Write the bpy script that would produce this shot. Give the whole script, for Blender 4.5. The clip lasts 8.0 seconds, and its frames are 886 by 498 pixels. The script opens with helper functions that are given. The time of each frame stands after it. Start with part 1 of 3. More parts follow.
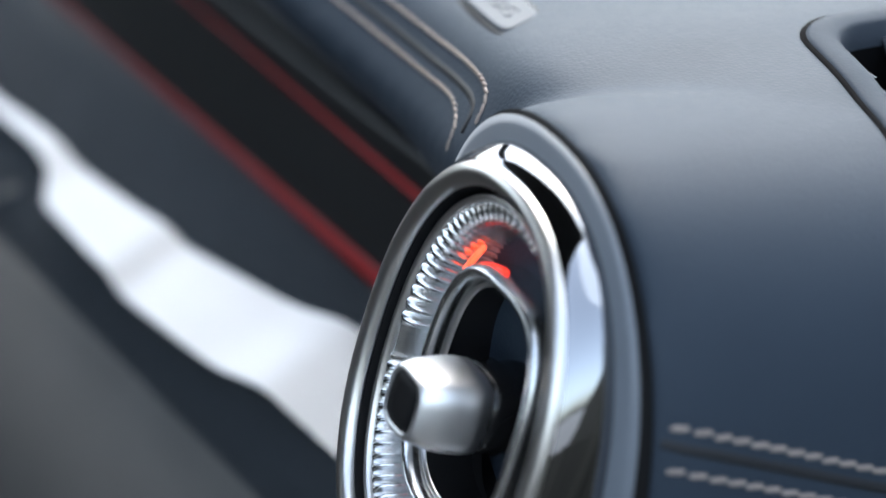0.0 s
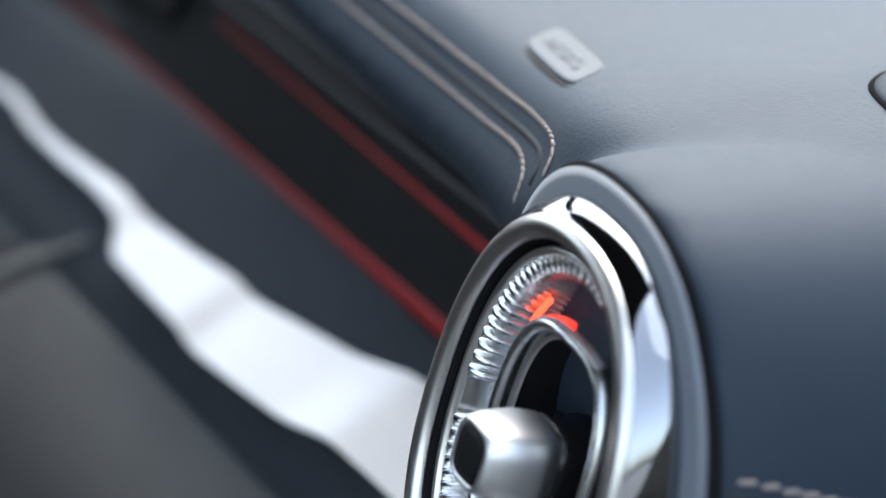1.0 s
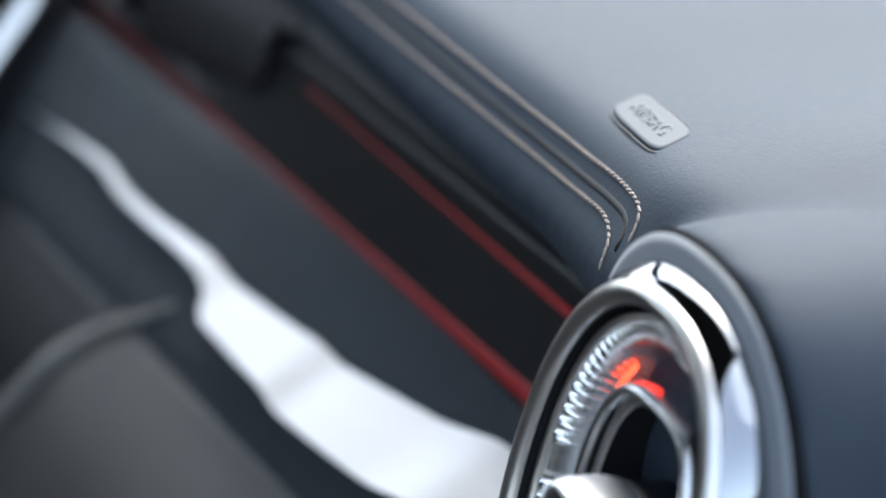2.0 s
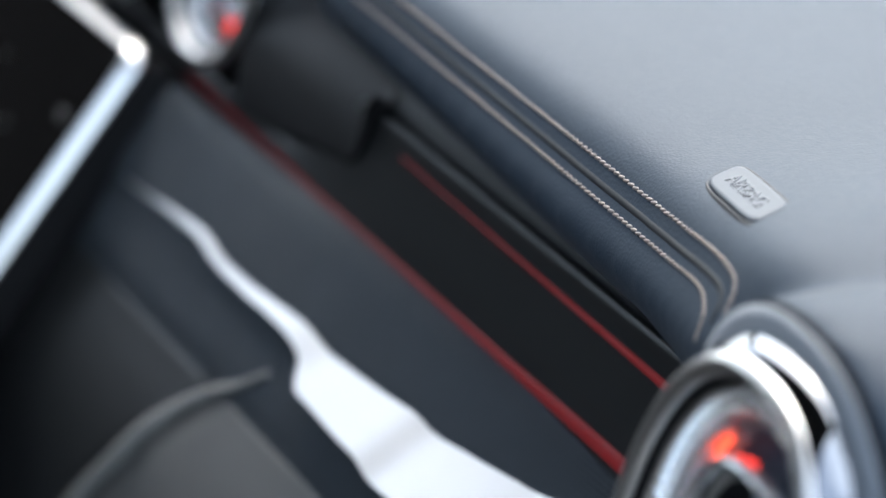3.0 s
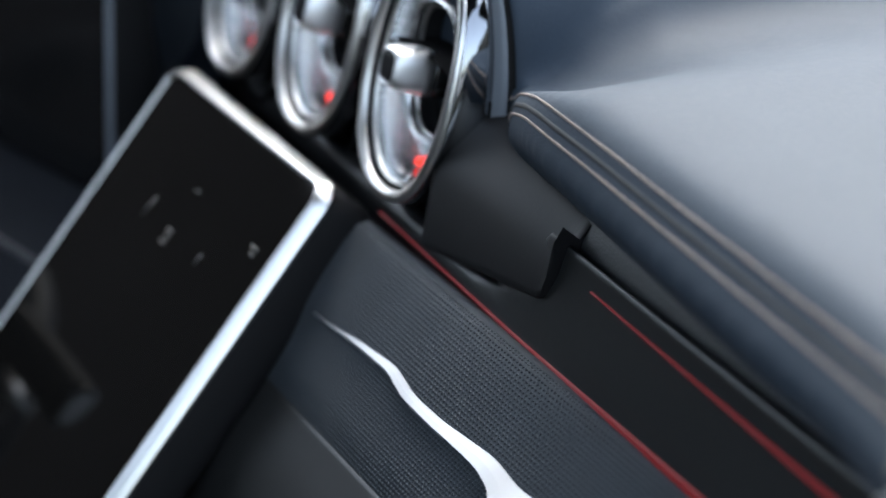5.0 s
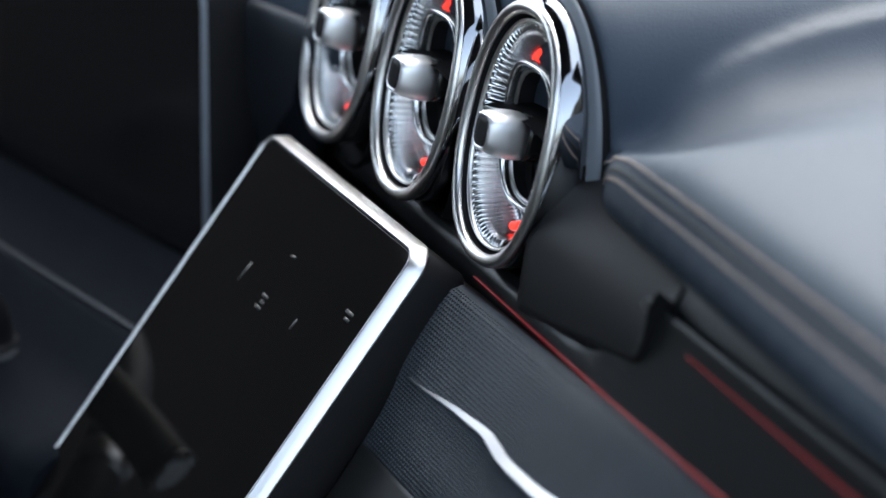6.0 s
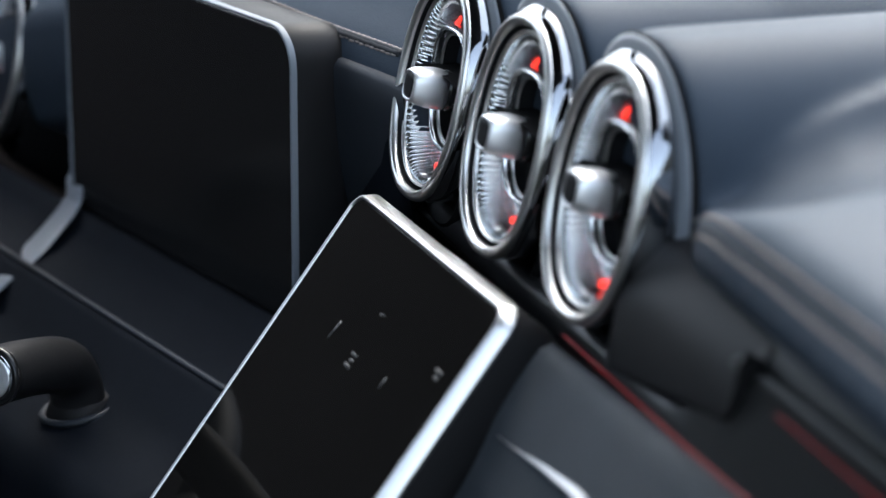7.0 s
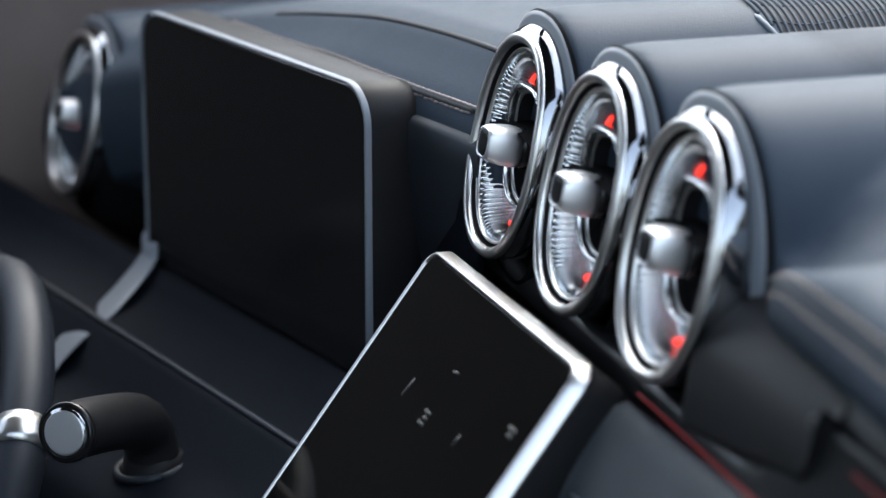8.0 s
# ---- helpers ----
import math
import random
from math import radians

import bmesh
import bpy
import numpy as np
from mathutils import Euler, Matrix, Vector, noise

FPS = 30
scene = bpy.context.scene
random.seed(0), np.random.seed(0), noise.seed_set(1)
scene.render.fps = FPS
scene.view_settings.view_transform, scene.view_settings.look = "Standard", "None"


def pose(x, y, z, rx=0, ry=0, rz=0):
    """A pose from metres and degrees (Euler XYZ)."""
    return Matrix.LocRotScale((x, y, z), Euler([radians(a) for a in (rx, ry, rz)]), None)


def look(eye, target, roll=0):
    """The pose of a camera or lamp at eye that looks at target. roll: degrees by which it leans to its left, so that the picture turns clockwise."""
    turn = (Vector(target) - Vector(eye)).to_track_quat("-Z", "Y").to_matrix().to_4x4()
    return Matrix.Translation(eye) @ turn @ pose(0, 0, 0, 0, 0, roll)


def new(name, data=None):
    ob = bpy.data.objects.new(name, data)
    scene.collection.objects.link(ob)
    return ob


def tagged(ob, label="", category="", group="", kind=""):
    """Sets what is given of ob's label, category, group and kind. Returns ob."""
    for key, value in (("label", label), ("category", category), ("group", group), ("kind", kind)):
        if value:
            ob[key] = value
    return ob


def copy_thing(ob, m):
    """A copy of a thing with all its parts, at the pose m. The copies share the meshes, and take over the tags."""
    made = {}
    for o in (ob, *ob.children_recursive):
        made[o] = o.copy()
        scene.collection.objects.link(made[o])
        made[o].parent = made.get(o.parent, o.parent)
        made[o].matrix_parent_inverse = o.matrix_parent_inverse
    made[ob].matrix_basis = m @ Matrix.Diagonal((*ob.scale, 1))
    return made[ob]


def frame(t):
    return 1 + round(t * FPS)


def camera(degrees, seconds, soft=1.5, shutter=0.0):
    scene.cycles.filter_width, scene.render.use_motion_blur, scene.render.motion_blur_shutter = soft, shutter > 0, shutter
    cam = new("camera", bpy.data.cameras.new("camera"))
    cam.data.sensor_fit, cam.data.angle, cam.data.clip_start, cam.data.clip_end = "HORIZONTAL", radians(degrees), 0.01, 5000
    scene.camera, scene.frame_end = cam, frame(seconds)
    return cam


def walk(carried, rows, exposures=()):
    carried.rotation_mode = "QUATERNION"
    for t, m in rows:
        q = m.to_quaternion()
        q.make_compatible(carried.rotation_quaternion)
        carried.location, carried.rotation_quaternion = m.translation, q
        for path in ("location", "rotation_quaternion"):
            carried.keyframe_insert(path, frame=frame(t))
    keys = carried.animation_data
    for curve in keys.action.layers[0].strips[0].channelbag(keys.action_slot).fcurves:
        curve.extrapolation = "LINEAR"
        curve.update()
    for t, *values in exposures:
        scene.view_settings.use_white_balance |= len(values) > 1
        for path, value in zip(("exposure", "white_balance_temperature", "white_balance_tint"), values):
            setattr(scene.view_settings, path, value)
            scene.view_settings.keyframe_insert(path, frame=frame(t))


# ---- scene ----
# ---- camera ----
cam = camera(20.0, 8.0)
EYE = (1.061, -0.399, 0.898)


def turn(tilt, heading, lean):
    return pose(*EYE, tilt, 0, heading) @ pose(0, 0, 0, 0, 0, lean)


walk(cam, [
    (0.0, turn(64.1359, 54.4878, 6.002)),
    (0.5, turn(64.5759, 55.2575, 5.737)),
    (1.0, turn(65.1717, 56.2991, 5.351)),
    (2.5, turn(67.2106, 59.7863, 4.236)),
    (3.0, turn(67.9471, 61.0440, 3.894)),
    (3.5, turn(68.6609, 62.2270, 3.450)),
    (4.0, turn(69.4123, 63.4322, 3.076)),
    (5.5, turn(71.4968, 66.9624, 1.486)),
    (6.0, turn(72.2057, 68.1183, 1.071)),
    (6.5, turn(72.8563, 69.1958, 0.664)),
    (7.0, turn(73.5156, 70.2583, 0.345)),
    (7.5, turn(74.1676, 71.1931, 0.178)),
    (8.0, turn(74.8167, 72.0130, 0.000)),
], exposures=[(0.0, 2.22, 6200, 5), (8.0, 2.22, 6200, 5)])
FOCUS = Vector((0.2419, -35.5249, -41.2637))

# ---- light ----
world = bpy.data.worlds.new("sky")
scene.world = world
world.use_nodes = True
wn = world.node_tree.nodes
sky = wn.new("ShaderNodeTexSky")
sky.sky_type, sky.sun_disc = "NISHITA", False
sky.sun_elevation, sky.sun_rotation = radians(54), radians(-58)
sky.air_density, sky.dust_density = 1.0, 4.0
veil = wn.new("ShaderNodeHueSaturation")
veil.inputs["Saturation"].default_value = 0.6
world.node_tree.links.new(sky.outputs[0], veil.inputs["Color"])
world.node_tree.links.new(veil.outputs[0], wn["Background"].inputs[0])
wn["Background"].inputs[1].default_value = 0.15
sun = new("sun", bpy.data.lights.new("sun", "SUN"))
sun.data.energy, sun.data.angle, sun.data.color = 0.17, radians(60), (0.97, 0.98, 1.0)
sun.matrix_world = look((1.6, 0.8, 4.7), (0, 0, 0.5))

# ---- materials ----


def material(name, base, rough=0.5, metal=0.0, grain=0.0, size=0.001, vary=0.15, vary_size=0.03, rough_vary=0.1, coat=0.0, glow=None, cells=False, spec=0.5):
    m = bpy.data.materials.new(name)
    m.use_nodes = True
    n, l = m.node_tree.nodes, m.node_tree.links
    b = n["Principled BSDF"]
    b.inputs["Metallic"].default_value = metal
    b.inputs["Specular IOR Level"].default_value = spec
    b.inputs["Coat Weight"].default_value = coat
    b.inputs["Coat Roughness"].default_value = 0.04
    co = n.new("ShaderNodeTexCoord")
    wide = n.new("ShaderNodeTexNoise")
    wide.inputs["Scale"].default_value, wide.inputs["Detail"].default_value = 1 / vary_size, 5
    l.new(co.outputs["Object"], wide.inputs["Vector"])
    mix = n.new("ShaderNodeMix")
    mix.data_type = "RGBA"
    mix.inputs["A"].default_value = (*[c * (1 - vary) for c in base], 1)
    mix.inputs["B"].default_value = (*[min(1, c * (1 + vary)) for c in base], 1)
    l.new(wide.outputs["Fac"], mix.inputs["Factor"])
    l.new(mix.outputs["Result"], b.inputs["Base Color"])
    fine = n.new("ShaderNodeTexNoise")
    fine.inputs["Scale"].default_value, fine.inputs["Detail"].default_value = 1 / (size * 3), 4
    l.new(co.outputs["Object"], fine.inputs["Vector"])
    span = n.new("ShaderNodeMapRange")
    span.inputs["To Min"].default_value, span.inputs["To Max"].default_value = max(0.02, rough * (1 - rough_vary)), min(1, rough * (1 + rough_vary))
    l.new(fine.outputs["Fac"], span.inputs["Value"])
    l.new(span.outputs["Result"], b.inputs["Roughness"])
    if grain:
        tex = fine
        out = fine.outputs["Fac"]
        if cells:
            tex = n.new("ShaderNodeTexVoronoi")
            tex.feature = "SMOOTH_F1"
            tex.inputs["Scale"].default_value = 1 / size
            tex.inputs["Smoothness"].default_value = 0.4
            l.new(co.outputs["Object"], tex.inputs["Vector"])
            out = tex.outputs["Distance"]
        bump = n.new("ShaderNodeBump")
        bump.inputs["Strength"].default_value, bump.inputs["Distance"].default_value = grain, size * 0.25
        l.new(out, bump.inputs["Height"])
        l.new(bump.outputs["Normal"], b.inputs["Normal"])
    if glow:
        b.inputs["Emission Color"].default_value = (*glow[:3], 1)
        b.inputs["Emission Strength"].default_value = glow[3]
    return m


LEATHER = material("grey leather", (0.035, 0.0485, 0.068), 0.6, grain=0.3, size=0.0010, cells=True, vary=0.06, spec=0.2)
PIPING = material("dark leather piping and crease shade", (0.018, 0.02, 0.024), 0.65, grain=0.2, size=0.001)
THREAD = material("beige thread", (0.31, 0.265, 0.24), 0.8, grain=0.5, size=0.0004)
SATIN = material("satin metal", (0.75, 0.735, 0.715), 0.30, 1.0, vary=0.03, size=0.0006, rough_vary=0.04)
CHROME = material("chrome", (0.36, 0.37, 0.39), 0.06, 1.0, vary=0.02)
KNOB = material("pale satin metal", (0.86, 0.86, 0.87), 0.40, 1.0, vary=0.03, size=0.0006, rough_vary=0.04)
BRUSHED = material("soft silver metal", (0.84, 0.85, 0.86), 0.24, 1.0, vary=0.03, rough_vary=0.04)
SATIN_GREY = material("grey satin plastic", (0.18, 0.20, 0.23), 0.45, vary=0.05, grain=0.1, size=0.0006)
GLOSS = material("piano black", (0.011, 0.011, 0.0115), 0.08, vary=0.1, spec=0.35)
BLACK = material("black plastic", (0.014, 0.014, 0.015), 0.45, grain=0.15, size=0.0008, spec=0.12)
DARK = material("dark soft plastic", (0.02, 0.021, 0.022), 0.55, grain=0.3, size=0.0012, cells=True)
WARM = material("dark warm plastic", (0.09, 0.088, 0.085), 0.5, grain=0.3, size=0.0012, cells=True)
GLASS = material("display glass", (0.0045, 0.0045, 0.0045), 0.04, vary=0.3, vary_size=0.05, rough_vary=0.3, spec=0.1)
# Bright metal that imitates the light reflected along the glossy trim.
SHEEN = material("bright metal for the trim's reflection", (0.46, 0.465, 0.475), 0.40, 1.0, vary=0.02)
WEAVE = material("woven trim base", (0.050, 0.058, 0.067), 0.55, spec=0.12)
# The grey reflection across the driver's glass is put into this base colour.
DIAL_GLASS = material("driver glass lightened for its reflection", (0.012, 0.012, 0.0125), 0.22, vary=0.2, vary_size=0.06, spec=0.2)
RED = material("red light strip", (0.05, 0.002, 0.003), 0.6, glow=(0.8, 0.03, 0.04, 0.032), vary=0.25, vary_size=0.02)
AMBER = material("orange-red light guide", (0.6, 0.05, 0.02), 0.3, glow=(1.0, 0.085, 0.035, 0.65), vary=0.1)
EMBER = material("red lit guide and its reflection", (0.4, 0.03, 0.02), 0.4, glow=(1.0, 0.035, 0.02, 0.42), vary=0.5, vary_size=0.0015)
SATIN_BLACK = material("satin black panel", (0.020, 0.0205, 0.021), 0.36, vary=0.15, vary_size=0.05, spec=0.4)
SLATE = material("slate blue-grey plastic", (0.020, 0.024, 0.031), 0.5, grain=0.15, size=0.0008, spec=0.3)
SHINY = material("dark satin plastic", (0.007, 0.009, 0.013), 0.7, grain=0.05, size=0.0008, vary=0.2, spec=0.05)
LABEL = material("pale grey label plastic", (0.056, 0.066, 0.082), 0.5, spec=0.3, vary=0.04, grain=0.1, size=0.0005)
MARK = material("embossed grey letter", (0.06, 0.07, 0.088), 0.5, vary=0.05)
PALE = material("grey plastic lightened for a highlight", (0.24, 0.236, 0.225), 0.5, vary=0.06)
MATT = material("matt black plastic", (0.009, 0.009, 0.0095), 0.85, spec=0.02)
FRAME = material("grey grained plastic", (0.045, 0.056, 0.072), 0.7, spec=0.12, grain=0.3, size=0.0008, cells=True, vary=0.05)
WHEEL = material("dark blue-black leather", (0.014, 0.018, 0.026), 0.5, grain=0.3, size=0.001, cells=True, spec=0.3)
ICON = material("faint grey print", (0.065, 0.065, 0.065), 0.4)
TRIM = material("brown door trim", (0.13, 0.10, 0.088), 0.6, grain=0.2, size=0.001, cells=True)
CLOTH = material("black headliner cloth", (0.03, 0.03, 0.03), 0.9, grain=0.3, size=0.001)
CARPET = material("black carpet", (0.02, 0.02, 0.02), 0.95, grain=0.6, size=0.002)
ASPHALT = material("grey asphalt", (0.16, 0.16, 0.16), 0.9, grain=0.5, size=0.008, vary=0.3, vary_size=0.4)

# ---- builders ----


def mesh_of(bm, name, mat, smooth=True):
    bmesh.ops.recalc_face_normals(bm, faces=bm.faces)
    me = bpy.data.meshes.new(name)
    bm.to_mesh(me)
    bm.free()
    if mat:
        me.materials.append(mat)
    if smooth:
        me.polygons.foreach_set("use_smooth", [len(p.vertices) < 5 for p in me.polygons])
    return me


def part(name, bm, mat, parent=None, label="", smooth=True):
    ob = new(name, mesh_of(bm, name, mat, smooth))
    if parent:
        ob.parent = parent
    if label:
        tagged(ob, label)
    return ob


def thing(name, label, category, group="", kind="", m=None):
    ob = new(name)
    ob.empty_display_size = 0.02
    if m:
        ob.matrix_world = m
    return tagged(ob, label, category, group, kind)


def oval(a, b, n=2.3, count=96, low=None):
    """Half width a, half height b; low: half height of the lower half."""
    pts = []
    for i in range(count):
        t = 2 * math.pi * i / count
        c, s = math.cos(t), math.sin(t)
        h = b if s >= 0 or low is None else low
        pts.append((math.copysign(abs(c) ** (2 / n), c) * a, math.copysign(abs(s) ** (2 / n), s) * h))
    return pts


def loft(rings, caps=(False, False), closed=True, bm=None):
    bm = bm or bmesh.new()
    rows = [[bm.verts.new(p) for p in r] for r in rings]
    n = len(rows[0])
    for a, b in zip(rows, rows[1:]):
        for i in range(n if closed else n - 1):
            j = (i + 1) % n
            bm.faces.new((a[i], a[j], b[j], b[i]))
    if caps[0]:
        bm.faces.new(rows[0])
    if caps[1]:
        bm.faces.new(rows[-1])
    return bm


def bar(size, at=(0, 0, 0), bevel=0.0, segments=2, m=None, bm=None):
    own = bmesh.new()
    bmesh.ops.create_cube(own, size=1)
    bmesh.ops.transform(own, matrix=Matrix.Diagonal((*size, 1)), verts=own.verts)
    if bevel:
        bmesh.ops.bevel(own, geom=own.edges[:], offset=bevel, segments=segments, profile=0.5, affect="EDGES")
    bmesh.ops.transform(own, matrix=(m or Matrix()) @ Matrix.Translation(at), verts=own.verts)
    if bm is None:
        return own
    me = bpy.data.meshes.new("join")
    own.to_mesh(me)
    own.free()
    bm.from_mesh(me)
    bpy.data.meshes.remove(me)
    return bm


def tube(points, radius, sides=10, bm=None, caps=True):
    """A round bar along the points; radius may be one number or one for each point."""
    pts = [Vector(p) for p in points]
    rad = radius if isinstance(radius, (list, tuple)) else [radius] * len(pts)
    rings, side = [], None
    for i, p in enumerate(pts):
        d = (pts[min(i + 1, len(pts) - 1)] - pts[max(i - 1, 0)]).normalized()
        if side is None:
            side = d.orthogonal().normalized()
        side = (side - d * side.dot(d)).normalized()
        up = d.cross(side)
        rings.append([p + (side * math.cos(2 * math.pi * k / sides) + up * math.sin(2 * math.pi * k / sides)) * rad[i] for k in range(sides)])
    return loft(rings, (caps, caps), bm=bm)


def curve_points(ctrl, count):
    """Points evenly spread on a Catmull-Rom curve through ctrl."""
    c = [Vector(p) for p in ctrl]
    c = [c[0] * 2 - c[1], *c, c[-1] * 2 - c[-2]]
    fine = []
    for i in range(1, len(c) - 2):
        for k in range(40):
            t = k / 40
            p0, p1, p2, p3 = c[i - 1:i + 3]
            fine.append(0.5 * (2 * p1 + (p2 - p0) * t + (2 * p0 - 5 * p1 + 4 * p2 - p3) * t * t + (3 * p1 - p0 - 3 * p2 + p3) * t ** 3))
    fine.append(c[-2])
    run = [0.0]
    for a, b in zip(fine, fine[1:]):
        run.append(run[-1] + (b - a).length)
    out, j = [], 0
    for k in range(count):
        want = run[-1] * k / (count - 1)
        while j < len(fine) - 2 and run[j + 1] < want:
            j += 1
        f = (want - run[j]) / max(1e-9, run[j + 1] - run[j])
        out.append(fine[j].lerp(fine[j + 1], min(1, f)))
    return out


def rounded_sheet(w, h, r, count=8):
    """Outline of a rounded rectangle round the origin."""
    pts = []
    for cx, cy, a0 in ((w / 2 - r, h / 2 - r, 0), (-w / 2 + r, h / 2 - r, 90), (-w / 2 + r, -h / 2 + r, 180), (w / 2 - r, -h / 2 + r, 270)):
        for k in range(count + 1):
            a = radians(a0 + 90 * k / count)
            pts.append((cx + r * math.cos(a), cy + r * math.sin(a)))
    return pts


PLAIN = material("dark backdrop", (0.03, 0.032, 0.03), 0.9, grain=0.2, size=0.004)

# ---- the cabin round the dashboard ----
ground = part("ground", bar((400, 400, 0.1), -FOCUS + Vector((0, 0, -0.45))), ASPHALT, smooth=False)
ground.location = FOCUS
tagged(ground, "grey asphalt ground outside the car", "ground", kind="structure")
floor = part("floor", bar((1.7, 3.0, 0.04), (0, -0.55, -0.02)), CARPET, smooth=False)
tagged(floor, "black carpeted car floor", "floor", kind="structure")
# Unseen roof; its front and side edges are set to shade the dashboard.
ceiling = part("ceiling", bar((1.5, 1.98, 0.05), (-0.03, -1.11, 1.24), 0.02), CLOTH)
tagged(ceiling, "black cloth headliner", "ceiling", kind="structure")
rear = part("wall_rear", bar((1.6, 0.08, 1.25), (0, -2.15, 0.62)), BLACK, smooth=False)
tagged(rear, "plain dark wall closing the cabin behind", "wall", kind="structure")
firewall = part("wall_front", bar((1.7, 0.06, 1.0), (0, 0.8, 0.1)), BLACK, smooth=False)
tagged(firewall, "black bulkhead in front of the dashboard", "wall", kind="structure")
door_side = part("wall_driver_side", bar((0.08, 3.0, 0.82), (-0.86, -0.6, 0.39), 0.02), TRIM)
tagged(door_side, "dark brown driver door trim", "wall", kind="structure")
sill_side = part("wall_passenger_side", bar((0.06, 2.4, 0.14), (0.86, -0.4, 0.06), 0.02), DARK)
tagged(sill_side, "dark lower door opening beside the passenger seat", "wall", kind="structure")
# Unseen wall, added to put black into the end vent's chrome.
front_side = part("wall_passenger_front", bar((0.06, 0.66, 0.80), (0.87, 0.45, 0.39), 0.02), BLACK)
tagged(front_side, "unseen black wall added ahead of the passenger door opening", "wall", kind="structure")
rear_side = part("wall_passenger_rear", bar((0.06, 1.35, 0.86), (0.84, -1.45, 0.42), 0.02), BLACK)
tagged(rear_side, "black rear door of the cabin", "wall", kind="structure")
# Unseen backdrop added to darken the chrome's reflections; lower behind to admit side light.
random.seed(4)
rings = []
for i in range(121):
    y = -4.0 + 9.0 * i / 120
    top = float(np.interp(y, (-0.5, -0.05, 0.35, 1.5), (0.2, 0.7, 1.5, 1.8))) + 0.10 * math.sin(y * 2.3) + random.uniform(-0.05, 0.05) + (0.12 if i % 17 < 5 else 0.0)
    rings.append([(1.9, y, -0.45), (1.72 + random.uniform(-0.03, 0.03), y, -0.45), (1.70 + random.uniform(-0.03, 0.03), y, 0.4), (1.76, y, top - 0.03), (1.82, y, top), (1.9, y, top - 0.06)])
outside = part("added_backdrop", loft(rings, (True, True)), PLAIN, smooth=False)
tagged(outside, "unseen dark backdrop added beside the car", "hedge", kind="structure")
# Unseen pillar, made extra thick to shade the end vent's leather top.
pillar = part("wall_pillar", tube(curve_points([(0.93, 0.75, 0.6), (0.88, 0.44, 0.95), (0.78, -0.02, 1.25)], 14), 0.13, 12), BLACK)
tagged(pillar, "unseen windscreen pillar, thickened for shade", "pillar", kind="structure")
for y0, y1 in ((0.75, 0.1), (-1.0, -1.1)):
    pillar = part("wall_pillar", tube(curve_points([(-0.84, y0, 0.6), (-0.8, (y0 + y1) / 2 + 0.02, 0.95), (-0.74, y1 - 0.2, 1.22)], 14), 0.05, 12), DARK)
    tagged(pillar, "dark window pillar of the car", "pillar", kind="structure")

cam.data.dof.use_dof = True
cam.data.dof.focus_object = ground
cam.data.dof.aperture_fstop = 5.6

# ---- air vents ----
TILT = 12.0
SHEAR = math.tan(radians(TILT))
HW, HH = 0.0468, 0.0594
RING_TOP, RING_LOW = 0.0690, 0.0600


def band(profile, n=2.3, count=96, shear=0.0, a=HW, b=HH):
    """Rings of (inset, depth) about the vent's outline."""
    return loft([[(u, y, v + shear * y) for u, v in oval(a - d, b - d, n, count)] for d, y in profile])


def barrel(profile, count=96):
    """Rings between the leaning rim (0) and the upright back edge (1) of the vent's collar: (way, inset)."""
    ca, sa = math.cos(radians(TILT)), math.sin(radians(TILT))
    front = oval(HW, HH, 2.3, count)
    back = oval(0.0560, RING_TOP, 2.3, count, RING_LOW)
    rings = []
    for t, inset in profile:
        ring = []
        for (u, v), (bu, w) in zip(front, back):
            rim, edge = Vector((u, 0.0, v)), Vector((bu, 0.0215 * ca - w * sa, 0.0215 * sa + w * ca))
            level = Vector((u * 1.01, 0.0215 * ca - v * 1.01 * sa, 0.0215 * sa + v * 1.01 * ca))
            flare = 0.34 + 0.66 * max(0.0, min(1.0, (t - 0.78) / 0.2))
            p = rim.lerp(level, t).lerp(rim.lerp(edge, t), flare)
            k = 1 - inset / 0.052
            ring.append((p.x * k, p.y, p.z * k))
        rings.append(ring)
    return loft(rings)


